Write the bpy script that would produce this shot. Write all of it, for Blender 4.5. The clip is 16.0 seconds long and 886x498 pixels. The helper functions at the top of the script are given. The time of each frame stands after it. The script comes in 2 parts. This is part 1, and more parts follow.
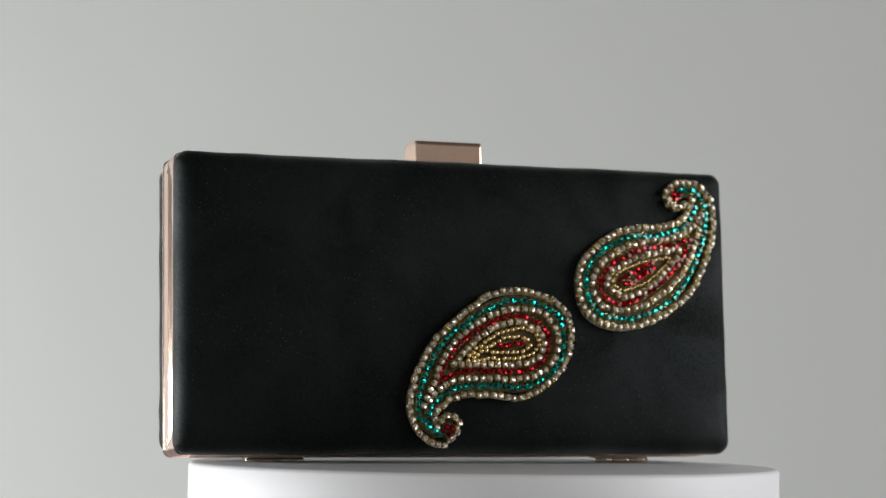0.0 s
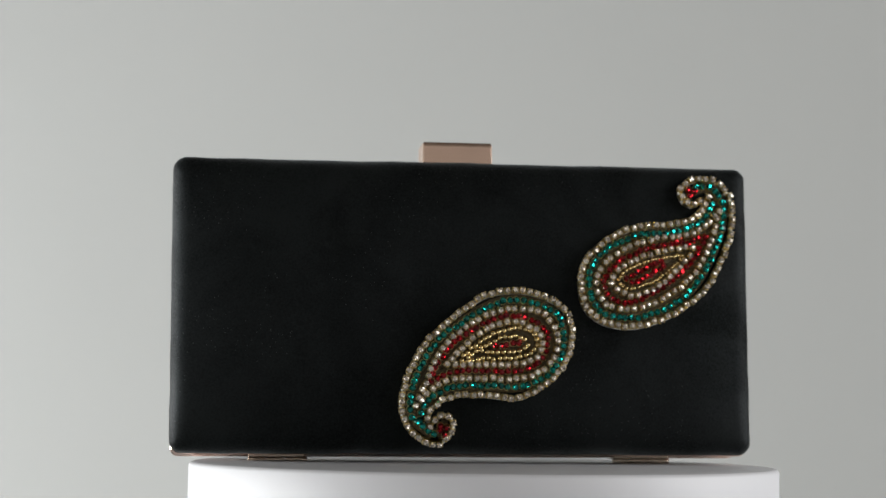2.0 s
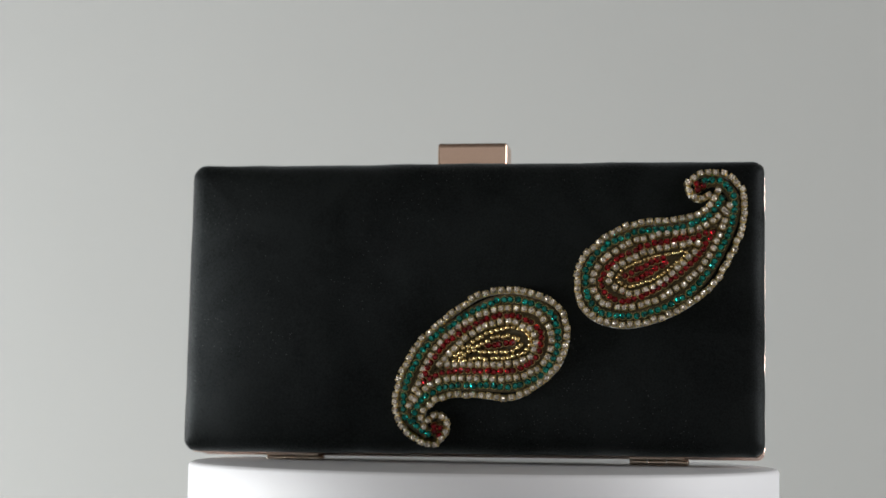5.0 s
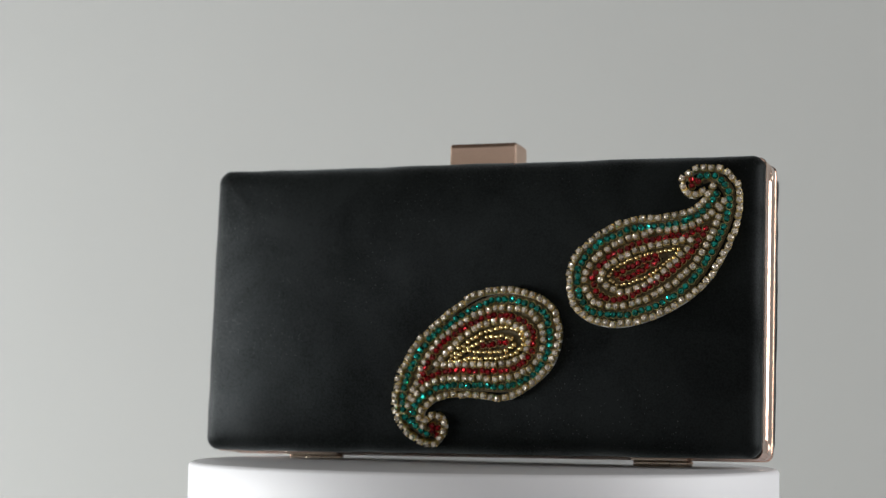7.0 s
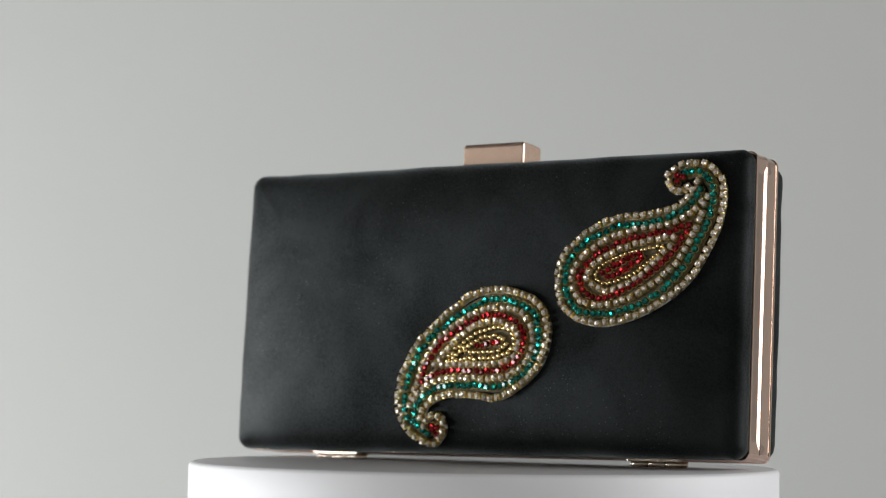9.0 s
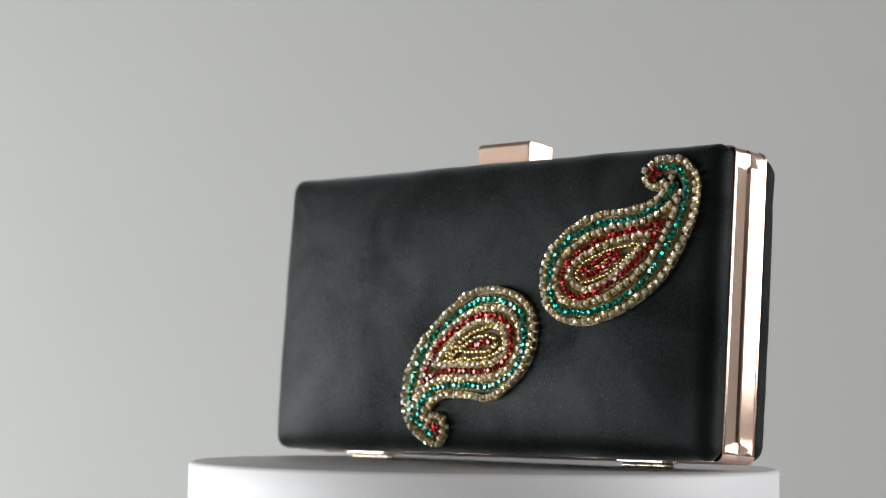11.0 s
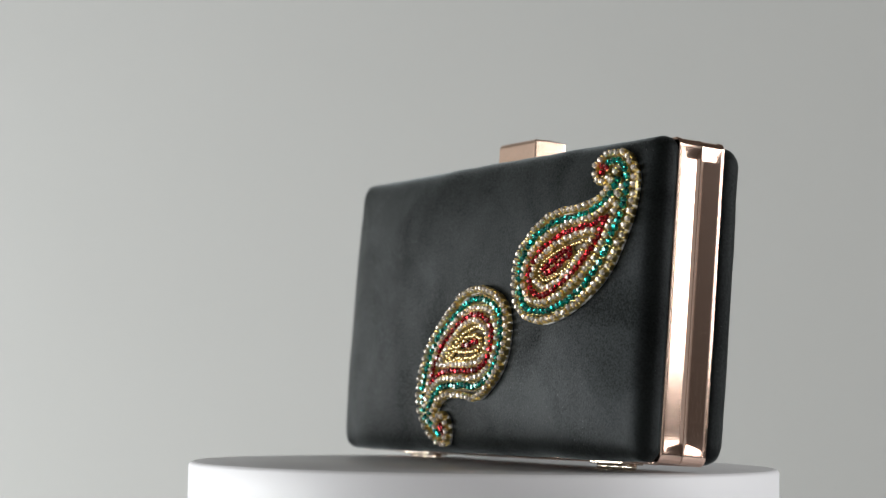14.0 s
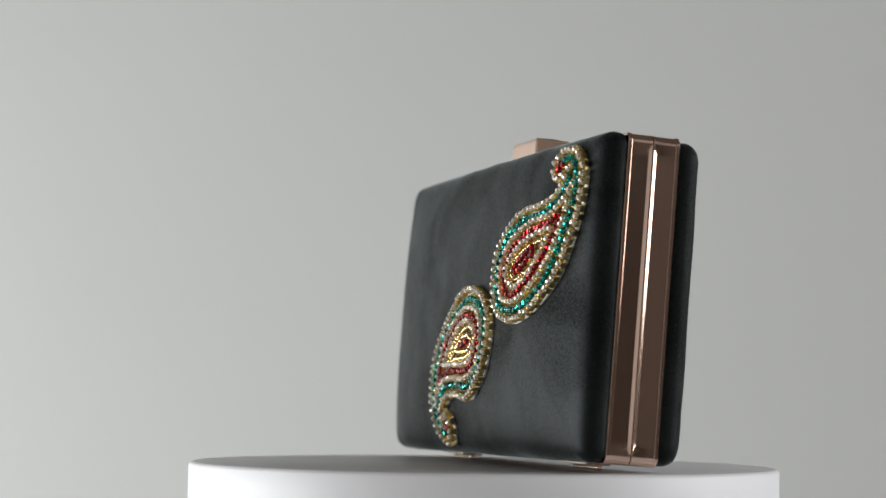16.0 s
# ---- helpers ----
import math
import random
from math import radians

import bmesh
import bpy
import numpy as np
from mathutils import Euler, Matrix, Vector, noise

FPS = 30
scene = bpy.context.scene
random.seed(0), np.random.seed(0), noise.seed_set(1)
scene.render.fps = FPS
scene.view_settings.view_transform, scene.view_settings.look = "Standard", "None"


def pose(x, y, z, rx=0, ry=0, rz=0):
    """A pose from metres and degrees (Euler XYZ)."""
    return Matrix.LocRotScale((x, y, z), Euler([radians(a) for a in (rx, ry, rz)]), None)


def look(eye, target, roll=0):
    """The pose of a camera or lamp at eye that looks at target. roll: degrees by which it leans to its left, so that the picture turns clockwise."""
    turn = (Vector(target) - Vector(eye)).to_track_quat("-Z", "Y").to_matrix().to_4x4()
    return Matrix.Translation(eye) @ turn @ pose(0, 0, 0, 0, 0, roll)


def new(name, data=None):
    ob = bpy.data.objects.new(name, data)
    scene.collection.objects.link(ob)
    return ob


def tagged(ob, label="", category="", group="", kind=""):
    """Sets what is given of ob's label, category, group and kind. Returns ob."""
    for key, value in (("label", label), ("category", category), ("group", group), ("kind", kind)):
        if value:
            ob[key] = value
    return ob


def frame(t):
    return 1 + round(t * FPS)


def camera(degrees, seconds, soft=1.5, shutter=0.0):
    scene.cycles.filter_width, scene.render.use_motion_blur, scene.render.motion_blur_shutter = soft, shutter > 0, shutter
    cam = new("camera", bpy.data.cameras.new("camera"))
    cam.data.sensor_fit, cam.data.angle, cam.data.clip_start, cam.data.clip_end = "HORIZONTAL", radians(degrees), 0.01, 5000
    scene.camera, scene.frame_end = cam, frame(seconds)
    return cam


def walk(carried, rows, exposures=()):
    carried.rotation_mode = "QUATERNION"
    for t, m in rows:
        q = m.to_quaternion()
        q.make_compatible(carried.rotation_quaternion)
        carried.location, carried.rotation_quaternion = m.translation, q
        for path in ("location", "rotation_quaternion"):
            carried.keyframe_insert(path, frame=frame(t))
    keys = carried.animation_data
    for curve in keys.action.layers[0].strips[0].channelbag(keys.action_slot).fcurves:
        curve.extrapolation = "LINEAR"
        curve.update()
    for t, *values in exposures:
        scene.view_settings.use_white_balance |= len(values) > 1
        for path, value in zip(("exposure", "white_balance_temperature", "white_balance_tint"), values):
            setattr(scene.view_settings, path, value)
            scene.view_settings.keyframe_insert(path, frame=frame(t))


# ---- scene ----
cam = camera(22.7, 16.0, soft=1.3)
EYE = Vector((-0.0122, -0.7469, 0.0222))
TILT = radians(3.833)
VIEW = look(EYE, EYE + Vector((0, math.cos(TILT), math.sin(TILT))), 0.606)
cam.data.dof.use_dof = True
cam.data.dof.focus_distance = 0.705
cam.data.dof.aperture_fstop = 13.0
walk(cam, [(0.0, VIEW), (16.0, VIEW)], exposures=[(0.0, 0.0), (16.0, 0.0)])

# ---- light ----
world = bpy.data.worlds.new("daylight")
scene.world = world
world.use_nodes = True
wn, wl = world.node_tree.nodes, world.node_tree.links
sky = wn.new("ShaderNodeTexSky")
sky.sky_type = "NISHITA"
sky.sun_disc = False
sky.sun_elevation, sky.sun_rotation = radians(35), radians(-60)
wn["Background"].inputs["Strength"].default_value = 0.1
wl.new(sky.outputs[0], wn["Background"].inputs["Color"])


def window_light(name, place, target, width, height, watts, colour):
    lamp = bpy.data.lights.new(name, "AREA")
    lamp.shape, lamp.size, lamp.size_y = "RECTANGLE", width, height
    lamp.energy, lamp.color = watts, colour
    ob = new(name, lamp)
    ob.matrix_world = look(place, target)
    return ob


window_light("window_light_left", (-1.86, 0.125, -0.22), (0, 0.125, -0.22), 1.95, 0.6, 82, (0.975, 1.0, 1.012))
window_light("window_light_right", (1.96, -0.275, 0.57), (0, -0.275, 0.57), 1.35, 1.0, 28, (1.0, 0.99, 0.98))


# ---- materials ----
def material(name, colour, rough, metal=0.0, vary=0.1, scale=40.0, bump=0.0, bump_scale=400.0, **more):
    mat = bpy.data.materials.new(name)
    mat.use_nodes = True
    nt = mat.node_tree
    n, l = nt.nodes, nt.links
    b = n["Principled BSDF"]
    co = n.new("ShaderNodeTexCoord")
    big = n.new("ShaderNodeTexNoise")
    big.inputs["Scale"].default_value = scale
    big.inputs["Detail"].default_value = 6
    l.new(co.outputs["Object"], big.inputs["Vector"])
    ramp = n.new("ShaderNodeMix")
    ramp.data_type = "RGBA"
    ramp.inputs["A"].default_value = (*[c * (1 - vary) for c in colour], 1)
    ramp.inputs["B"].default_value = (*[min(1, c * (1 + vary)) for c in colour], 1)
    l.new(big.outputs["Fac"], ramp.inputs["Factor"])
    l.new(ramp.outputs["Result"], b.inputs["Base Color"])
    b.inputs["Roughness"].default_value = rough
    b.inputs["Metallic"].default_value = metal
    if bump:
        fine = n.new("ShaderNodeTexNoise")
        fine.inputs["Scale"].default_value = bump_scale
        fine.inputs["Detail"].default_value = 4
        l.new(co.outputs["Object"], fine.inputs["Vector"])
        bn = n.new("ShaderNodeBump")
        bn.inputs["Strength"].default_value = bump
        bn.inputs["Distance"].default_value = 0.5 / bump_scale
        l.new(fine.outputs["Fac"], bn.inputs["Height"])
        l.new(bn.outputs["Normal"], b.inputs["Normal"])
    for key, value in more.items():
        b.inputs[key.replace("_", " ")].default_value = value
    return mat


WALL = material("wall_paint", (0.45, 0.46, 0.45), 0.85, vary=0.03, scale=3, bump=0.15, bump_scale=150)
PALE_WALL = material("pale_wall_paint", (0.36, 0.35, 0.34), 0.85, vary=0.03, scale=3, bump=0.15, bump_scale=150)
# dark brown for unseen room parts that shape reflections and bounced light
DARK_ROOM = material("dark_unseen_room", (0.06, 0.048, 0.04), 0.8, vary=0.1, scale=3, bump=0.1, bump_scale=150)
FLOOR = material("floor_boards", (0.2, 0.15, 0.11), 0.5, vary=0.2, scale=6)
WHITE = material("white_plastic", (0.84, 0.84, 0.86), 0.5, vary=0.02, scale=15, bump=0.04, bump_scale=900)


def suede():
    """Black suede: nap that brushes light and dark in patches, fine grain, a little lint."""
    mat = material("black_suede", (0.0048, 0.0057, 0.0054), 0.52, vary=0.35, scale=70, bump=0.35, bump_scale=2400, Specular_IOR_Level=0.075, Sheen_Roughness=0.38)
    n, l = mat.node_tree.nodes, mat.node_tree.links
    b = n["Principled BSDF"]
    b.inputs["Sheen Tint"].default_value = (0.88, 0.98, 1.0, 1)
    co = n.new("ShaderNodeTexCoord")
    nap = n.new("ShaderNodeTexNoise")
    nap.inputs["Scale"].default_value = 30
    nap.inputs["Detail"].default_value = 5
    nap.inputs["Distortion"].default_value = 0.6
    l.new(co.outputs["Object"], nap.inputs["Vector"])
    grain = n.new("ShaderNodeTexNoise")
    grain.inputs["Scale"].default_value = 1500
    grain.inputs["Detail"].default_value = 3
    l.new(co.outputs["Object"], grain.inputs["Vector"])
    mix = n.new("ShaderNodeMath")
    mix.operation = "MULTIPLY_ADD"
    mix.inputs[1].default_value = 0.75
    l.new(grain.outputs["Fac"], mix.inputs[0])
    l.new(nap.outputs["Fac"], mix.inputs[2])
    span = n.new("ShaderNodeMapRange")
    span.inputs["From Min"].default_value, span.inputs["From Max"].default_value = 0.62, 1.07
    span.inputs["To Min"].default_value, span.inputs["To Max"].default_value = 0.04, 0.25
    l.new(mix.outputs["Value"], span.inputs["Value"])
    l.new(span.outputs["Result"], b.inputs["Sheen Weight"])
    gloss = n.new("ShaderNodeMapRange")
    gloss.inputs["From Min"].default_value, gloss.inputs["From Max"].default_value = 0.62, 1.07
    gloss.inputs["To Min"].default_value, gloss.inputs["To Max"].default_value = 0.02, 0.17
    l.new(mix.outputs["Value"], gloss.inputs["Value"])
    l.new(gloss.outputs["Result"], b.inputs["Specular IOR Level"])
    b.inputs["Specular Tint"].default_value = (0.86, 0.96, 1.0, 1)
    # specks of lint
    dots = n.new("ShaderNodeTexVoronoi")
    dots.inputs["Scale"].default_value = 650
    l.new(co.outputs["Object"], dots.inputs["Vector"])
    few = n.new("ShaderNodeTexNoise")
    few.inputs["Scale"].default_value = 24
    l.new(co.outputs["Object"], few.inputs["Vector"])
    near = n.new("ShaderNodeMath")
    near.operation = "LESS_THAN"
    near.inputs[1].default_value = 0.10
    l.new(dots.outputs["Distance"], near.inputs[0])
    where = n.new("ShaderNodeMath")
    where.operation = "GREATER_THAN"
    where.inputs[1].default_value = 0.56
    l.new(few.outputs["Fac"], where.inputs[0])
    both = n.new("ShaderNodeMath")
    both.operation = "MULTIPLY"
    l.new(near.outputs[0], both.inputs[0])
    l.new(where.outputs[0], both.inputs[1])
    lint = n.new("ShaderNodeMix")
    lint.data_type = "RGBA"
    lint.inputs["B"].default_value = (0.06, 0.06, 0.06, 1)
    l.new(b.inputs["Base Color"].links[0].from_socket, lint.inputs["A"])
    l.new(both.outputs[0], lint.inputs["Factor"])
    l.new(lint.outputs["Result"], b.inputs["Base Color"])
    return mat


SATIN = suede()
ROSE = material("rose_gold", (0.86, 0.62, 0.51), 0.12, metal=1.0, vary=0.03, scale=200, bump=0.02, bump_scale=2000)
# greyer white: shade on the platter's top, put into the colour
SHADED_WHITE = material("shaded_white_plastic", (0.56, 0.56, 0.57), 0.45, vary=0.04, scale=30, bump=0.05, bump_scale=900)
BRUSHED = material("brushed_rose_gold", (0.84, 0.60, 0.47), 0.24, metal=1.0, vary=0.06, scale=150, bump=0.05, bump_scale=1500)


# ---- building helpers ----
def part(name, bm, mat, parent, label="", smooth=True):
    me = bpy.data.meshes.new(name)
    bm.normal_update()
    bm.to_mesh(me)
    bm.free()
    for m in mat if isinstance(mat, (list, tuple)) else [mat]:
        me.materials.append(m)
    if smooth:
        me.shade_smooth()
    ob = new(name, me)
    ob.parent = parent
    if label:
        tagged(ob, label)
    return ob


def box(bm, lo, hi, bevel=0.0, segments=2):
    made = bmesh.ops.create_cube(bm, size=1)["verts"]
    for v in made:
        v.co = Vector([lo[i] + (v.co[i] + 0.5) * (hi[i] - lo[i]) for i in range(3)])
    if bevel:
        edges = list({e for v in made for e in v.link_edges})
        bmesh.ops.bevel(bm, geom=edges, offset=bevel, segments=segments, profile=0.5, affect="EDGES")


def lathe(bm, profile, n=64):
    """Turn a profile of (radius, height) about the z axis; ends at radius 0 close it."""
    rings = []
    for r, z in profile:
        if r < 1e-6:
            rings.append([bm.verts.new((0, 0, z))])
        else:
            rings.append([bm.verts.new((r * math.cos(2 * math.pi * i / n), r * math.sin(2 * math.pi * i / n), z)) for i in range(n)])
    for a, b in zip(rings, rings[1:]):
        for i in range(n):
            j = (i + 1) % n
            f = [a[i % len(a)], a[j % len(a)], b[j % len(b)], b[i % len(b)]]
            f = list(dict.fromkeys(f))
            if len(f) > 2:
                bm.faces.new(f)
    bmesh.ops.recalc_face_normals(bm, faces=bm.faces)


def slab(name, lo, hi, mat, label, category, bevel=0.0):
    bm = bmesh.new()
    box(bm, lo, hi, bevel)
    return tagged(part(name, bm, mat, None, smooth=False), label, category, kind="structure")


# ---- the room ----
X0, X1, Y0, Y1, Z0, Z1 = -1.9, 2.0, -1.75, 1.60, -0.80, 1.75
slab("floor", (X0 - 0.2, Y0 - 0.2, Z0 - 0.1), (X1 + 0.2, Y1 + 0.2, Z0), FLOOR, "plain brown floor of the room", "floor")
# out of view; dark so that less light reaches the upper wall
slab("ceiling", (X0 - 0.2, Y0 - 0.2, Z1), (X1 + 0.2, Y1 + 0.2, Z1 + 0.1), DARK_ROOM, "plain brownish ceiling of the room", "ceiling")
slab("wall_north", (X0 - 0.2, Y1, Z0), (X1 + 0.2, Y1 + 0.2, Z1), WALL, "plain pale grey painted wall behind the turntable", "wall")
slab("wall_south", (X0 - 0.2, Y0 - 0.2, Z0), (0.85, Y0, Z1), PALE_WALL, "plain grey painted wall", "wall")
slab("wall_south_corner", (0.85, Y0 - 0.2, 0.45), (X1 + 0.2, Y0, Z1), PALE_WALL, "plain grey painted wall above the dark lower part", "wall")
# unseen dark corner, added to darken what the bag's frame reflects
slab("wall_south_dark", (0.85, Y0 - 0.2, Z0), (X1 + 0.2, Y0, 0.45), DARK_ROOM, "unseen lower wall, kept dark brown for the reflections in the metal", "wall")


REAR = -1.05


def side_wall(name, xa, xb, ya, yb, za, zb, start, end, mat, label):
    """A wall along y with one window opening from (ya, za) to (yb, zb)."""
    bm = bmesh.new()
    box(bm, (xa, start, Z0), (xb, ya, Z1))
    box(bm, (xa, yb, Z0), (xb, end, Z1))
    box(bm, (xa, ya, Z0), (xb, yb, za))
    box(bm, (xa, ya, zb), (xb, yb, Z1))
    return tagged(part(name, bm, mat, None, smooth=False), label, "wall", kind="structure")


side_wall("wall_west", X0 - 0.2, X0, -0.85, 1.10, -0.52, 0.08, REAR, Y1, WALL, "plain pale grey wall with a window opening")
side_wall("wall_east", X1, X1 + 0.2, -0.95, 0.4, 0.07, 1.07, -1.05, 0.45, DARK_ROOM, "plain brownish wall with a window opening")

slab("wall_east_rear", (X1, Y0, 0.45), (X1 + 0.2, -1.05, Z1), WALL, "plain pale grey side wall", "wall")
# its unseen dark neighbour, added for the same brown reflection
slab("wall_east_dark", (X1, Y0, Z0), (X1 + 0.2, -1.05, 0.45), DARK_ROOM, "unseen lower side wall, kept dark brown for the reflections in the metal", "wall")
slab("wall_east_front", (X1, 0.45, Z0), (X1 + 0.2, Y1, Z1), WALL, "plain pale grey side wall", "wall")
slab("wall_west_rear", (X0 - 0.2, Y0, Z0), (X0, REAR, Z1), WALL, "plain pale grey side wall", "wall")

# ---- turntable ----
def turntable():
    base = tagged(new("turntable"), "round white plastic turntable under the clutch bag", "turntable")
    r = 0.0987
    bm = bmesh.new()
    lathe(bm, [(0, 0), (r - 0.02, 0), (r - 0.0012, 0), (r - 0.0004, -0.0004), (r, -0.0012), (r, -0.019), (r - 0.001, -0.02), (0, -0.02)], 160)
    part("platter", bm, WHITE, base)
    # thin disc added on the platter; its grey stands in for shade
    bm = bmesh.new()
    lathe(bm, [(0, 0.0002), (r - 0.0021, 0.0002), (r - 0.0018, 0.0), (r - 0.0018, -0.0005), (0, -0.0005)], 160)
    part("top_shade", bm, SHADED_WHITE, base, "thin disc in greyer white for the shade on the platter's top")
    bm = bmesh.new()
    lathe(bm, [(0, -0.02), (r - 0.006, -0.02), (r - 0.006, -0.058), (r - 0.008, -0.060), (0, -0.060)], 96)
    part("foot", bm, WHITE, base)
    return base


TABLE = turntable()
slab("support", (-0.55, -0.4, -0.1), (0.55, 0.5, -0.0608), WHITE, "plain white tabletop under the turntable", "tabletop", 0.004)

# ---- clutch bag: x across, y from front to back, z up from the bottom edge ----
U, W, FD = 0.0988, 0.0499, 0.0172
CORNER = 0.0042
F0, MID = 0.0004, 0.0086
bag = tagged(new("clutch_bag"), "black suede box clutch bag with rose gold frame and paisley appliques", "bag")


def outline(e, n_arc=10, n_side=24, n_end=14, corner=CORNER):
    """Rounded rectangle of the bag, drawn in by e, as (x, z, k), anticlockwise from the lower right; k is 0 round the corners and 1 along the straights."""
    hu, hw = U - e, W - e
    r = min(max(corner - e * 0.35, 0.0012), hw * 0.98)
    ends = {-90: (hu, hw - r), 0: (-hu + r, hw), 90: (-hu, -hw + r), 180: (hu - r, -hw)}
    pts = []
    for cx, cz, a0, n in ((hu - r, -hw + r, -90, n_end), (hu - r, hw - r, 0, n_side), (-hu + r, hw - r, 90, n_end), (-hu + r, -hw + r, 180, n_side)):
        for i in range(n_arc + 1):
            a = radians(a0 + 90 * i / n_arc)
            pts.append((cx + r * math.cos(a), cz + r * math.sin(a), 0.0))
        ax, az, _ = pts[-1]
        nx, nz = ends[a0]
        long = math.hypot(nx - ax, nz - az)
        for i in range(1, n):
            # closer steps near both corners
            f = 0.5 - 0.5 * math.cos(math.pi * i / n)
            d = min(f, 1 - f) * long
            pts.append((ax + (nx - ax) * f, az + (nz - az) * f, min(1.0, max(0.0, (d - 0.0004) / 0.004))))
    return pts


def edge_round(e, r):
    return math.sqrt(max(0.0, 1 - (1 - min(max(e, 0.0), r) / r) ** 2))


def dome(x, z, side=-1):
    """The pillow shape of the padding over its own edge (z from the middle)."""
    if side < 0:
        return 0.0091 * (1 - min(1, abs(x / U)) ** (3.2 if x > 0 else 5.5)) * edge_round(W - abs(z), 0.036)
    return 0.003 * (1 - min(1, abs(x / U)) ** 3) * edge_round(W - abs(z), 0.02)


def bulge(x, z):
    """How far the padded front stands out from the frame at x, z."""
    return 0.0077 * edge_round(min(U - abs(x), W - abs(z)), 0.0048) + dome(x, z)


def shell(name, side, label):
    """side -1: the front face, +1: the back."""
    bm = bmesh.new()
    rings = []
    wall = 0.0077 if side < 0 else 0.0079
    # both paddings stand a little proud of the frame at the ends
    shift = 0.0006
    # the side of the padding swells a little over the frame, turns over, and runs on into the dome
    steps = [(0.0006, -F0 if side < 0 else 0.0), (0.0002, 0.0004), (0.0, 0.0018), (-0.0001, wall - 0.0045), (0.0001, wall - 0.0034), (0.0006, wall - 0.0022), (0.0013, wall - 0.0013), (0.0023, wall - 0.0006), (0.0035, wall - 0.0002)]
    steps += [(e, wall) for e in (0.005, 0.0065, 0.008, 0.010, 0.013, 0.016, 0.020, 0.025, 0.031, 0.037, 0.042, 0.046, W)]
    for e, d in steps:
        ring = []
        for x, z, _ in outline(min(e + (0.0005 if side > 0 else 0), W - 0.0003), corner=CORNER if side < 0 else 0.0058):
            if e == W:
                z = 0.0
            d0 = d + dome(x, z, side)
            ripple = min(1, max(0, e) / 0.002)
            d0 += (0.00030 * noise.noise(Vector((x * 70, z * 70, side))) + 0.0001 * noise.noise(Vector((x * 260, z * 260, 5)))) * ripple
            y = -d0 if side < 0 else FD + d0
            fray = 0.00036 * noise.noise(Vector((x * 130, z * 130, 7 + side))) + 0.00012 * noise.noise(Vector((x * 500, z * 500, 3 + side)))
            ring.append(bm.verts.new((x * (1 + fray / U) + shift * (x / U + 0.25), y, z * (1 + fray / W) + W)))
        rings.append(ring)
    for a, b in zip(rings, rings[1:]):
        for i in range(len(a)):
            j = (i + 1) % len(a)
            bm.faces.new((a[i], a[j], b[j], b[i]))
    bm.faces.new(rings[0])
    bmesh.ops.remove_doubles(bm, verts=rings[-1], dist=0.00004)
    bmesh.ops.recalc_face_normals(bm, faces=bm.faces)
    return part(name, bm, SATIN, bag, label)


shell("front_shell", -1, "padded black suede front face")
shell("back_shell", 1, "padded black suede back face")


def sweep(bm, profile):
    """Carry a closed profile of (inset, groove, y) round the bag's outline; the groove runs along the straights alone."""
    rings = []
    for inset, groove, y in profile:
        deep = outline(inset + groove, 8, 40, 30, 0.0026)
        rings.append([bm.verts.new((x + (p - x) * k + 0.0004, y, z + (q - z) * k + W)) for (x, z, k), (p, q, _) in zip(outline(inset, 8, 40, 30, 0.0026), deep)])
    for a, b in zip(rings, rings[1:] + rings[:1]):
        for i in range(len(a)):
            j = (i + 1) % len(a)
            bm.faces.new((a[i], a[j], b[j], b[i]))
    bmesh.ops.recalc_face_normals(bm, faces=bm.faces)


def frame_half(name, ya, yb):
    """One half of the metal frame: a lip at ya beside the padding, a fluted band, half a bead at the seam yb."""
    s = 1 if yb > ya else -1
    prof = [(0.004, 0, ya), (0.0, 0, ya), (-0.0002, 0, ya + s * 0.0002), (-0.0002, 0, ya + s * 0.0011), (0.0, 0.0, ya + s * 0.0013),
            (0.0, 0.00040, yb - s * 0.0013), (-0.0001, 0.0, yb - s * 0.0003), (0.0001, 0, yb - s * 0.0001), (0.004, 0, yb - s * 0.0001)]
    bm = bmesh.new()
    sweep(bm, prof)
    ob = part(name, bm, ROSE, bag, "polished rose gold metal frame")
    ob.data.set_sharp_from_angle(angle=radians(14))
    return ob


frame_half("front_frame", F0, MID)
frame_half("back_frame", FD, MID)


def extrude_x(bm, profile, x0, x1, bevel):
    """A bar along x with a profile of (y, z)."""
    a = [bm.verts.new((x0, y, z)) for y, z in profile]
    b = [bm.verts.new((x1, y, z)) for y, z in profile]
    n = len(profile)
    caps = [bm.faces.new(a), bm.faces.new(b)]
    for i in range(n):
        bm.faces.new((a[i], a[(i + 1) % n], b[(i + 1) % n], b[i]))
    bmesh.ops.recalc_face_normals(bm, faces=bm.faces)
    if bevel:
        bmesh.ops.bevel(bm, geom=[e for f in caps for e in f.edges], offset=bevel, segments=3, profile=0.5, affect="EDGES")


# clasp on the top edge: two blocks that snap past each other
TOP = 2 * W
bm = bmesh.new()
extrude_x(bm, [(0.0024, TOP - 0.001), (0.0020, TOP + 0.0006), (0.0016, TOP + 0.0012), (0.0015, TOP + 0.0070), (0.0017, TOP + 0.0078), (0.0023, TOP + 0.0084), (0.0080, TOP + 0.0086), (0.0135, TOP + 0.0083), (0.0141, TOP + 0.0077),
               (0.0141, TOP + 0.0012), (0.0136, TOP + 0.0006), (0.0128, TOP - 0.001)], -0.0133, 0.0110, 0.0007)
clasp = part("clasp", bm, BRUSHED, bag, "rose gold block clasp")
clasp.data.set_sharp_from_angle(angle=radians(12))

# two hinges under the bottom edge, each with three knuckles on a pin
STEEL = material("hinge_metal", (0.72, 0.62, 0.52), 0.22, metal=1.0, vary=0.1, scale=300)


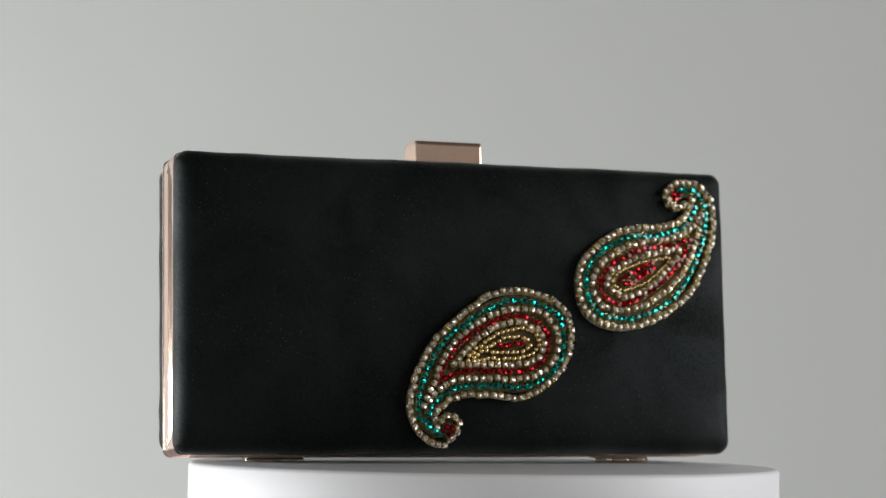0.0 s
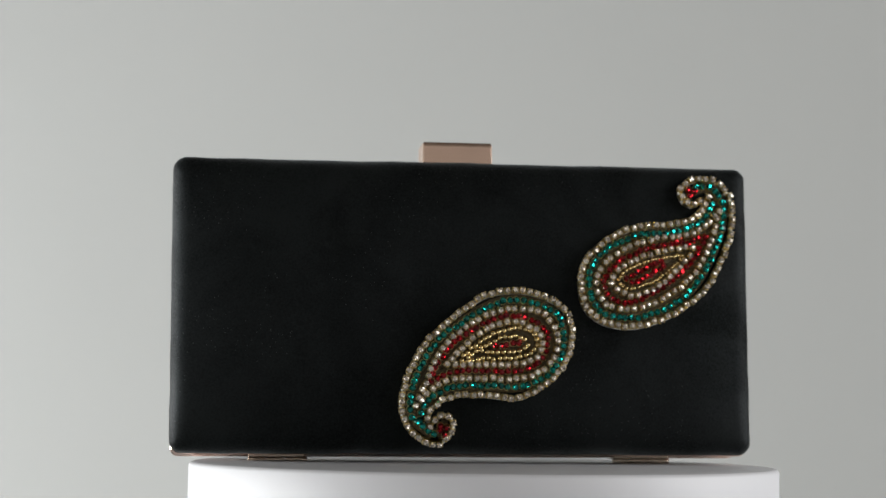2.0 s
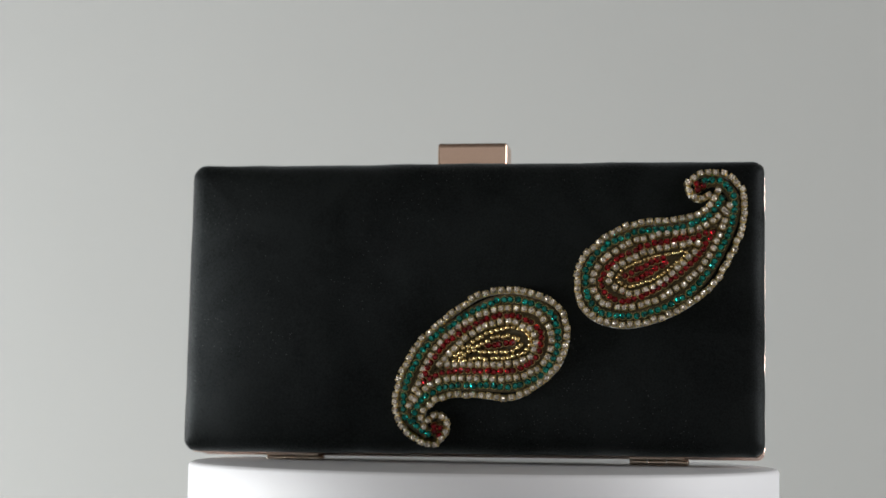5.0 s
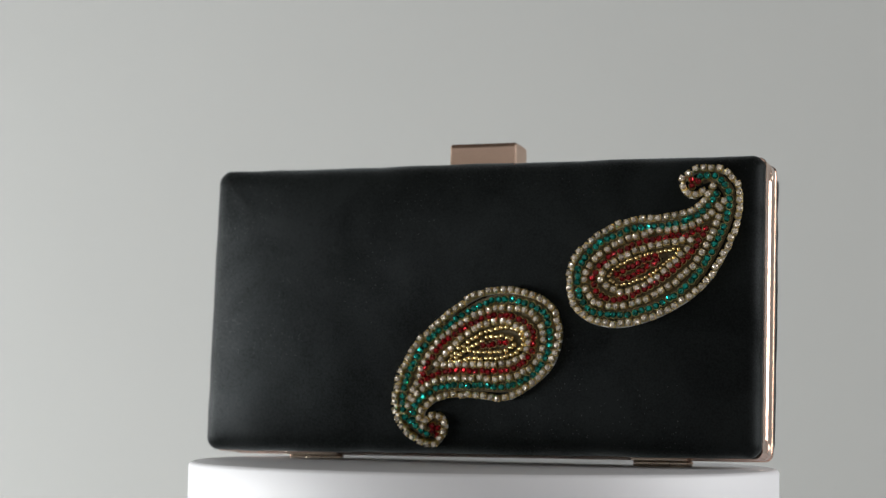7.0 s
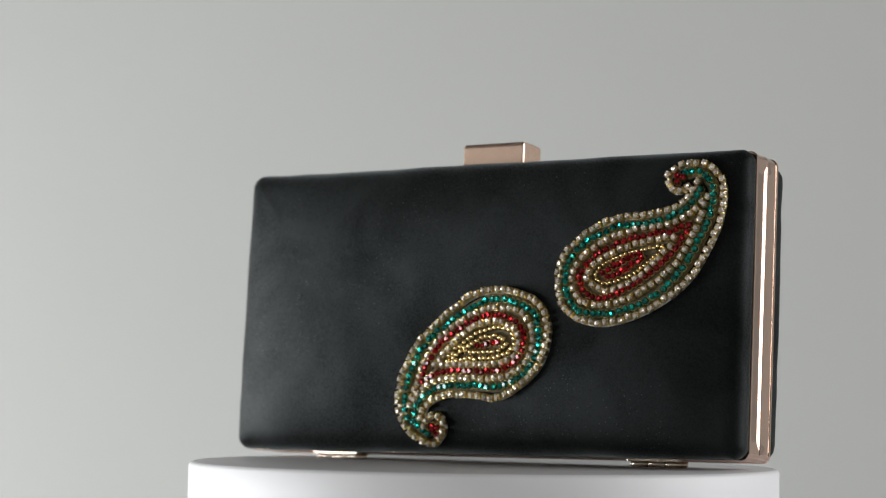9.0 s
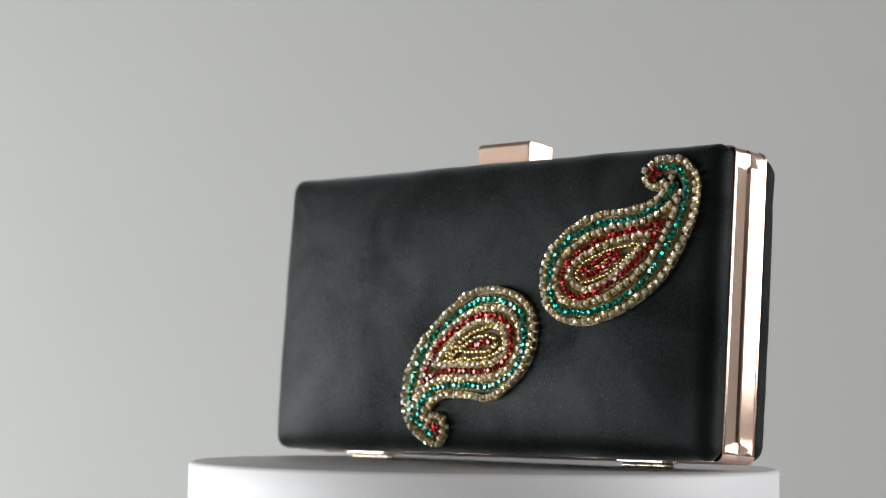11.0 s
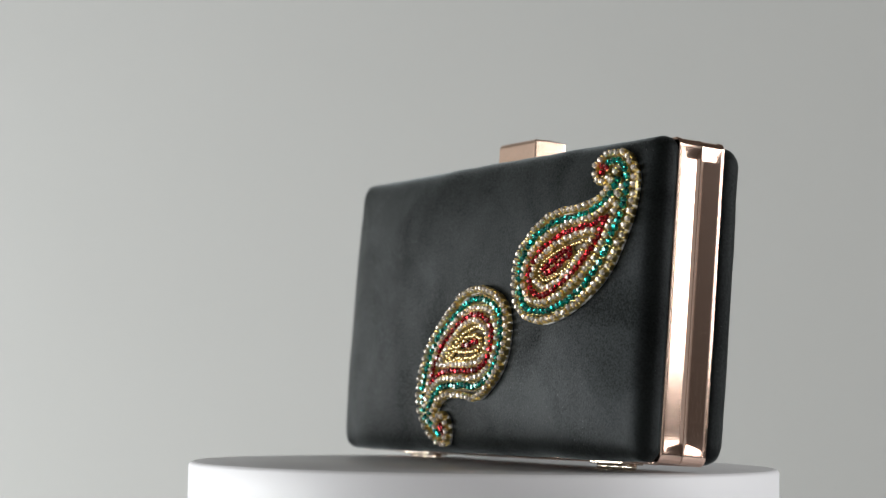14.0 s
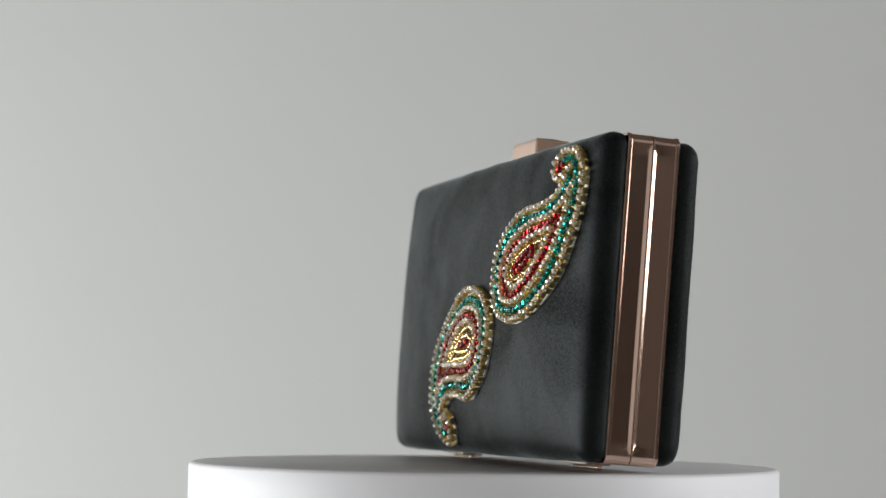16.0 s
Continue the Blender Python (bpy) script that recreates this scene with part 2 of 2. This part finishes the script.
def tube_x(bm, x0, x1, y, z, r, n=14):
    extrude_x(bm, [(y + r * math.cos(2 * math.pi * i / n), z + r * math.sin(2 * math.pi * i / n)) for i in range(n)], x0, x1, r * 0.15)


for cx in (-0.0632, 0.0632):
    bm = bmesh.new()
    box(bm, (cx - 0.0094, 0.0046, -0.0008), (cx + 0.0094, 0.0126, 0.0006), 0.0002)
    hinge = part("hinge", bm, STEEL, bag, "small metal hinge", smooth=False)
    for x0, x1 in ((-0.0093, -0.0034), (-0.0031, 0.0031), (0.0034, 0.0093)):
        bm = bmesh.new()
        tube_x(bm, cx + x0, cx + x1, MID, -0.0015, 0.00135)
        part("knuckle", bm, STEEL, hinge).data.set_sharp_from_angle(angle=radians(40))
    bm = bmesh.new()
    bmesh.ops.create_uvsphere(bm, u_segments=12, v_segments=8, radius=0.0012, matrix=Matrix.Translation((cx + 0.0098, MID, -0.0015)))
    part("pin", bm, STEEL, hinge)

# ---- appliques of beads and rhinestones on the front ----
FELT = material("pale_felt", (0.62, 0.60, 0.57), 0.9, vary=0.1, scale=300, bump=0.4, bump_scale=2500)
NET = material("brown_net", (0.11, 0.085, 0.045), 0.8, vary=0.3, scale=400, bump=0.4, bump_scale=2500)
CUP = material("gold_cup", (0.86, 0.69, 0.30), 0.28, metal=1.0, vary=0.15, scale=500)
GOLD = material("gold_bead", (0.70, 0.54, 0.26), 0.22, metal=1.0, vary=0.2, scale=500)


def gem(name, colour, metal, rough, low, high, coat, spread, fine):
    """Foil-backed cut glass: lighter and darker cells of colour stand in for light in the inner facets, and stones
    differ a little.
    """
    mat = material(name, colour, rough, metal=metal, vary=0.1, scale=600, Coat_Weight=coat, Coat_Roughness=0.04)
    n, l = mat.node_tree.nodes, mat.node_tree.links
    b = n["Principled BSDF"]
    info = n.new("ShaderNodeObjectInfo")
    co = n.new("ShaderNodeTexCoord")
    shift = n.new("ShaderNodeVectorMath")
    shift.operation = "ADD"
    l.new(co.outputs["Object"], shift.inputs[0])
    l.new(info.outputs["Random"], shift.inputs[1])
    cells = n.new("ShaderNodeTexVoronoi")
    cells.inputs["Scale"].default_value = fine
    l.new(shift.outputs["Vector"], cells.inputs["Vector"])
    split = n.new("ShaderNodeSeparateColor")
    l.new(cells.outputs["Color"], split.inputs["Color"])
    # glints and dark of the facets, painted into the colour cell by cell
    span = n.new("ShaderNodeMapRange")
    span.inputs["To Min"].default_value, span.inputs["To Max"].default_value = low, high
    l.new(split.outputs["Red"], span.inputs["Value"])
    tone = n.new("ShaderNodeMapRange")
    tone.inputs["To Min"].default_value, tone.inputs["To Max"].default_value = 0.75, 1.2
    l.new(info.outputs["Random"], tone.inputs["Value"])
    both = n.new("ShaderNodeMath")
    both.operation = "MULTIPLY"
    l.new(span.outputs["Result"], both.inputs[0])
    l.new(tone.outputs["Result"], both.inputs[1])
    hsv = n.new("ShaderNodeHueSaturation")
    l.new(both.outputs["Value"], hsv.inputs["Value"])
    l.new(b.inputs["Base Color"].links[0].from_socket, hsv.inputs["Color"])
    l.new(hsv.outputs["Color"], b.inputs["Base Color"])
    # the inner facets face other ways than the surface
    centre = n.new("ShaderNodeVectorMath")
    centre.operation = "SUBTRACT"
    centre.inputs[1].default_value = (0.5, 0.5, 0.5)
    l.new(cells.outputs["Color"], centre.inputs[0])
    lean = n.new("ShaderNodeVectorMath")
    lean.operation = "SCALE"
    lean.inputs["Scale"].default_value = spread
    l.new(centre.outputs["Vector"], lean.inputs[0])
    surface = n.new("ShaderNodeNewGeometry")
    facing = n.new("ShaderNodeVectorMath")
    l.new(surface.outputs["Normal"], facing.inputs[0])
    l.new(lean.outputs["Vector"], facing.inputs[1])
    unit = n.new("ShaderNodeVectorMath")
    unit.operation = "NORMALIZE"
    l.new(facing.outputs["Vector"], unit.inputs[0])
    l.new(unit.outputs["Vector"], b.inputs["Normal"])
    return mat


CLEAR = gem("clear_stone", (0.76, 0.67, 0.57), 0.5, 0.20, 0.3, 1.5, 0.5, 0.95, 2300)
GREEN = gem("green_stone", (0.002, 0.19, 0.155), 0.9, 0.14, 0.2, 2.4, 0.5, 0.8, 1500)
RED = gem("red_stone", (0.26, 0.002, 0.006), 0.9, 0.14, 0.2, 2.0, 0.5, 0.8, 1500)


def stone_mesh(name, stone, square, r, h, cup_h):
    """A cut stone in a metal cup that stands on z = 0; material 0 the cup, 1 the stone."""
    bm = bmesh.new()
    n = 4 if square else 8
    k = 1.40 if square else 1.06
    off = math.pi / 4 if square else 0
    rows = []
    for f, z in ((0.96, -0.0004), (1.0, cup_h * 0.6), (0.98, cup_h)):
        rows.append([bm.verts.new((r * k * f * math.cos(off + 2 * math.pi * i / n), r * k * f * math.sin(off + 2 * math.pi * i / n), z)) for i in range(n)])
    for a, b in zip(rows, rows[1:]):
        for i in range(n):
            bm.faces.new((a[i], a[(i + 1) % n], b[(i + 1) % n], b[i]))
    bm.faces.new(rows[-1])
    if square:
        for i in range(4):
            a = off + 2 * math.pi * i / 4
            c = Vector((r * 1.24 * math.cos(a), r * 1.24 * math.sin(a), cup_h))
            side = Vector((-math.sin(a), math.cos(a), 0)) * r * 0.27
            out = Vector((math.cos(a), math.sin(a), 0)) * r * 0.16
            top = bm.verts.new(c - out * 1.6 + Vector((0, 0, (h - cup_h) * 0.75)))
            base = [bm.verts.new(p) for p in (c + side - out, c + out, c - side - out)]
            for p, q in zip(base, base[1:] + base[:1]):
                bm.faces.new((p, q, top))
    m = 8
    rows = []
    for f, z, turn in ((0.98, cup_h * 0.8, 0), (0.98, cup_h + (h - cup_h) * 0.25, 0), (0.58, h, 0.5)):
        rows.append([bm.verts.new((r * f * math.cos(2 * math.pi * (i + turn) / m), r * f * math.sin(2 * math.pi * (i + turn) / m), z)) for i in range(m)])
    made = []
    for i in range(m):
        j = (i + 1) % m
        made.append(bm.faces.new((rows[0][i], rows[0][j], rows[1][j], rows[1][i])))
        made.append(bm.faces.new((rows[1][i], rows[1][j], rows[2][i])))
        made.append(bm.faces.new((rows[1][j], rows[2][j], rows[2][i])))
    made.append(bm.faces.new(rows[2]))
    for f in made:
        f.material_index = 1
    bmesh.ops.recalc_face_normals(bm, faces=bm.faces)
    me = bpy.data.meshes.new(name)
    bm.to_mesh(me)
    bm.free()
    me.materials.append(CUP)
    me.materials.append(stone)
    return me


def bead_mesh(name, r):
    bm = bmesh.new()
    bmesh.ops.create_uvsphere(bm, u_segments=8, v_segments=5, radius=r, matrix=Matrix.Translation((0, 0, r * 0.9)))
    me = bpy.data.meshes.new(name)
    bm.to_mesh(me)
    bm.free()
    me.shade_smooth()
    me.materials.append(GOLD)
    return me


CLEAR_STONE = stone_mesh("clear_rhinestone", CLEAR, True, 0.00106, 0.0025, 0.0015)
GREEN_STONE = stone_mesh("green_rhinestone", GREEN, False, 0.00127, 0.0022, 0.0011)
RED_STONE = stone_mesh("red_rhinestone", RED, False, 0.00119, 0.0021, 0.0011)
GOLD_BEAD = bead_mesh("gold_bead", 0.00100)
SMALL_BEAD = bead_mesh("small_gold_bead", 0.00076)
FELT_T = 0.0009
rng = random.Random(7)


def on_front(x, z):
    """The frame of axes on the padded front at x, z: place, and outward normal."""
    h = 0.0008
    y = -bulge(x, z - W)
    dx = (-bulge(x + h, z - W) + bulge(x - h, z - W)) / (2 * h)
    dz = (-bulge(x, z + h - W) + bulge(x, z - h - W)) / (2 * h)
    return Vector((x, y, z)), Vector((dx, -1, dz)).normalized()


def spline(points, closed, pitch):
    """Even steps of about the pitch along a smooth curve through the points, which are in millimetres."""
    p = [Vector((x, z)) / 1000 for x, z in points]
    n = len(p)
    dense = []
    for i in range(n if closed else n - 1):
        if closed:
            a, b, c, d = p[i - 1], p[i], p[(i + 1) % n], p[(i + 2) % n]
        else:
            a, b, c, d = p[max(i - 1, 0)], p[i], p[i + 1], p[min(i + 2, n - 1)]
        for j in range(12):
            t = j / 12
            dense.append(0.5 * (2 * b + (c - a) * t + (2 * a - 5 * b + 4 * c - d) * t * t + (3 * b - a - 3 * c + d) * t ** 3))
    dense.append(p[0] if closed else p[-1])
    run = [0.0]
    for a, b in zip(dense, dense[1:]):
        run.append(run[-1] + (b - a).length)
    count = max(1, round(run[-1] / pitch))
    out, k = [], 0
    for i in range(count if closed else count + 1):
        s = run[-1] * i / count
        while k < len(run) - 2 and run[k + 1] < s:
            k += 1
        f = (s - run[k]) / max(1e-9, run[k + 1] - run[k])
        out.append(dense[k].lerp(dense[k + 1], f))
    return out


def ribbon(bm, pts, closed, width, lift, slot):
    """A strip of felt under one string of beads."""
    n = len(pts)
    rows = []
    for i in range(n):
        a, b = (pts[i - 1], pts[(i + 1) % n]) if closed else (pts[max(i - 1, 0)], pts[min(i + 1, n - 1)])
        t = (b - a).normalized()
        s = Vector((-t.y, t.x)) * width / 2
        row = []
        for q, h in ((pts[i] - s, -0.0003), (pts[i] - s, lift), (pts[i] + s, lift), (pts[i] + s, -0.0003)):
            place, up = on_front(q.x, q.y)
            row.append(bm.verts.new(place + up * h))
        rows.append(row)
    for a, b in zip(rows, rows[1:] + (rows[:1] if closed else [])):
        for i in range(4):
            bm.faces.new((a[i], a[(i + 1) % 4], b[(i + 1) % 4], b[i])).material_index = slot


def applique(strings, label):
    """strings: (piece name, mesh, pitch in mm, closed, points)."""
    bm = bmesh.new()
    for i, (name, me, pitch, closed, points) in enumerate(strings):
        if len(points) > 3:
            ribbon(bm, [q - Vector((0, 0 if i else 0.0003)) for q in spline(points, closed, 0.0015)], closed, 0.0039 if i else 0.0015, FELT_T - 0.00002 * i, 1 if i else 0)
    bmesh.ops.recalc_face_normals(bm, faces=bm.faces)
    ob = part("applique", bm, [FELT, NET], bag, label)
    for name, me, pitch, closed, points in strings:
        pts = spline(points, closed, pitch / 1000)
        for i, q in enumerate(pts):
            a, b = pts[i - 1] if i else q, pts[i + 1] if i + 1 < len(pts) else q
            q = q + Vector((rng.uniform(-1, 1), rng.uniform(-1, 1))) * 0.00010
            place, up = on_front(q.x, q.y)
            t = Vector((b.x - a.x, 0, b.y - a.y))
            t = (t - up * t.dot(up)).normalized()
            up = (up + Vector((rng.uniform(-1, 1), 0, rng.uniform(-1, 1))) * 0.14).normalized()
            t = (t - up * t.dot(up) + Vector((rng.uniform(-1, 1), 0, rng.uniform(-1, 1))) * 0.08)
            t = (t - up * t.dot(up)).normalized()
            m = Matrix((t, up.cross(t), up)).transposed().to_4x4()
            m.translation = place + up * (FELT_T - 0.0001)
            stone = new(name, me)
            stone.parent = ob
            stone.matrix_basis = m
    return ob


applique([
    ("clear_rhinestone", CLEAR_STONE, 2.62, False,
     [(-13.4, 9.2), (-14, 11.6), (-13, 14.6), (-10.6, 16.8), (-7.4, 18.4), (-2.3, 19.3), (4.9, 19.2), (11.5, 18.5), (17.1, 18.5), (22.8, 21.4), (27.9, 25), (32.2, 29.9), (34.6, 37), (34.2, 43.6), (30.8, 49.3), (23.6, 52.7), (15.1, 54.1), (5.6, 52.5), (-2, 47.7), (-8.9, 42.1), (-15.1, 36.2), (-20.1, 27.6), (-22.7, 19.5), (-22.7, 13.4), (-19.6, 7.8), (-14.3, 4.2), (-9.2, 4.2), (-5.8, 7.6), (-6.4, 11.7), (-9.3, 12.7), (-11.7, 11.2)]),
    ("green_rhinestone", GREEN_STONE, 2.35, False,
     [(-12.1, 6.4), (-15.5, 8.6), (-19.3, 11.7), (-20.4, 16.4), (-19.9, 20.5), (-18.2, 25.8), (-15.6, 30.3), (-12.3, 35.6), (-8, 39.8), (-3.2, 42.7), (2.8, 46.8), (8.5, 49.5), (15.1, 51.1), (22.7, 49.8), (28.4, 47), (31.2, 42.6), (31.8, 37.9), (30.8, 32.2), (27.5, 27.4), (22.8, 24), (16.2, 22.1), (8.6, 22.2), (1.1, 22.3), (-5.5, 21.9), (-10.6, 20), (-14.4, 17.2), (-16.3, 14.2), (-17, 11.2)]),
    ("clear_rhinestone", CLEAR_STONE, 2.62, True,
     [(-18.3, 15.7), (-16.5, 20.5), (-14.1, 24.9), (-12.8, 29), (-9.4, 34.3), (-4.7, 39.5), (-0, 42.4), (4.7, 45.3), (10.4, 47.6), (16, 48.2), (22.7, 47.3), (27, 44.3), (29.3, 39.8), (29, 34.4), (27.1, 29.9), (22.8, 26.5), (16.2, 24.7), (8.6, 24.7), (1.1, 24.8), (-5.6, 24.4), (-10.6, 22.4), (-14.4, 19.6)]),
    ("red_rhinestone", RED_STONE, 2.2, True,
     [(-13.1, 23.9), (-12.2, 27.7), (-9.4, 32.2), (-4.7, 37), (-0, 40.1), (5.6, 43.4), (11.3, 45.3), (17, 45.4), (22.7, 43.1), (25.9, 39.7), (25.9, 35), (23.7, 30.8), (19, 27.9), (12.4, 26.9), (4.8, 27.1), (-2.7, 27), (-8.4, 25.8)]),
    ("clear_rhinestone", CLEAR_STONE, 2.6, True,
     [(-7.9, 29), (-5.2, 31.9), (-2.4, 35.3), (1.3, 38.4), (5.7, 41.1), (10.4, 42.8), (16.1, 43.3), (21.7, 41.2), (24, 37.8), (23.7, 33.6), (20.8, 30.8), (14.2, 29.2), (6.7, 29.2), (-0.9, 29.1)]),
    ("gold_bead", GOLD_BEAD, 1.8, True,
     [(-3.1, 30.4), (-0.5, 33.8), (3.8, 36.9), (8.5, 39.6), (14.2, 41.3), (18.9, 41), (22.1, 38.6), (22.1, 35), (18.9, 32.5), (12.3, 31.3), (4.8, 31)]),
    ("gold_bead", GOLD_BEAD, 1.8, True,
     [(3.8, 33.9), (7, 36.7), (11.4, 38.3), (16.1, 38.5), (19.3, 36.4), (17.6, 34.3), (12.3, 33.5), (7.6, 33.5)]),
    ("gold_bead", GOLD_BEAD, 1.8, False,
     [(-1.1, 31.6), (1, 32.9), (3.4, 34.6)]),
    ("red_rhinestone", RED_STONE, 1.9, False,
     [(8.2, 35.4), (16.5, 36.6)]),
    ("red_rhinestone", RED_STONE, 2.3, False,
     [(-9.8, 9.4), (-7.7, 9), (-10.2, 7.5), (-8.3, 6.4)]),
], "paisley of clear, green and red rhinestones with a gold bead centre")
applique([
    ("clear_rhinestone", CLEAR_STONE, 2.62, False,
     [(83.8, 88), (82.8, 86), (81.2, 83.2), (77.7, 80.5), (72.4, 78.6), (65.6, 77.6), (59.5, 77.1), (53.1, 75.2), (46.8, 71.6), (41.1, 67), (38.4, 61.8), (37.8, 55.1), (39.5, 48.8), (44.9, 44.3), (53, 42.5), (60.6, 43.6), (69.3, 46.9), (78, 52.5), (83.9, 58.8), (88.4, 66.9), (91.5, 74.8), (92.8, 82.7), (92.1, 88.5), (88.2, 93.3), (83, 94.6), (77.9, 93.8), (74.3, 90.5), (75, 86.9), (78.1, 85.4), (80.7, 86.9)]),
    ("green_rhinestone", GREEN_STONE, 2.35, False,
     [(80, 91.3), (83.7, 92), (87.2, 89.7), (89.5, 85.5), (89.2, 80.5), (87.9, 75.6), (85.9, 70.7), (82.5, 63.8), (78, 57.3), (72.2, 51.9), (64.5, 47.9), (55.9, 45.6), (47.3, 46.3), (42.2, 49.8), (40.7, 56.1), (41.2, 61.9), (44.5, 66.7), (50.2, 70.7), (56.9, 73.5), (63.7, 74.6), (71.4, 75.6), (78.2, 78), (82.7, 81.7), (85.1, 85.7)]),
    ("clear_rhinestone", CLEAR_STONE, 2.62, True,
     [(87.7, 83.4), (85.4, 76.5), (83.4, 71.1), (80, 64.6), (75.5, 59.3), (70.3, 54.7), (62.6, 50.5), (54, 48.1), (47.3, 49.5), (43.5, 53.7), (43.5, 59), (46, 63.8), (51.2, 67.8), (57.9, 71.2), (65.6, 73.1), (73.3, 74.1), (79.2, 76), (84.1, 79.4)]),
    ("red_rhinestone", RED_STONE, 2.2, True,
     [(82.1, 74.4), (79.1, 68.5), (74.2, 62.5), (68.4, 57.6), (61.6, 53.6), (54, 50.6), (47.9, 52.4), (45.8, 57.1), (47.9, 61.9), (53.1, 65.9), (60.7, 69.3), (69.4, 71.1), (76.2, 72.2)]),
    ("clear_rhinestone", CLEAR_STONE, 2.6, True,
     [(77.5, 70), (73.6, 64.4), (68.4, 59.1), (61.6, 55.1), (54.9, 53.3), (49.8, 55.3), (48.3, 58.7), (51.2, 62.4), (57.9, 66), (65.5, 68.5), (72.3, 69.8)]),
    ("gold_bead", SMALL_BEAD, 1.4, True,
     [(73.6, 67.3), (70.3, 63.4), (65.5, 59.4), (59.7, 56.8), (54, 55.7), (51.1, 57.8), (52.5, 60.7), (57.8, 63.7), (64.6, 65.9), (69.4, 66.8)]),
    ("red_rhinestone", RED_STONE, 2.0, False,
     [(54, 59), (57.8, 61.4), (61.7, 63.4), (65.9, 65)]),
    ("red_rhinestone", RED_STONE, 2.0, False,
     [(55.5, 57.5), (60.1, 59.1), (63.6, 61.3), (67.1, 63.7)]),
    ("red_rhinestone", RED_STONE, 2.2, False,
     [(77.1, 90.6), (79.2, 89.9), (77.2, 88.4)]),
], "paisley of clear and green rhinestones with a red stone centre")

BASE = pose(-0.0035, 0.0045, 0.0030, -4.24, 0, 0) @ pose(-0.0007, 0.00345, 0, 0, 0, -2.0)


def yaw(t):
    return 21.9 - 5.77 * t - 0.006 * (t - 8) ** 2


def motions():
    turn = [(t, pose(0, 0, 0, 0, 0, yaw(t))) for t in range(0, 17)]
    walk(bag, [(t, pose(0.0008, 0, 0) @ m @ BASE) for t, m in turn])
    walk(TABLE, [(t, pose(0.0021, 0, -0.0003, 0, 0.2, 0) @ m) for t, m in turn])


motions()
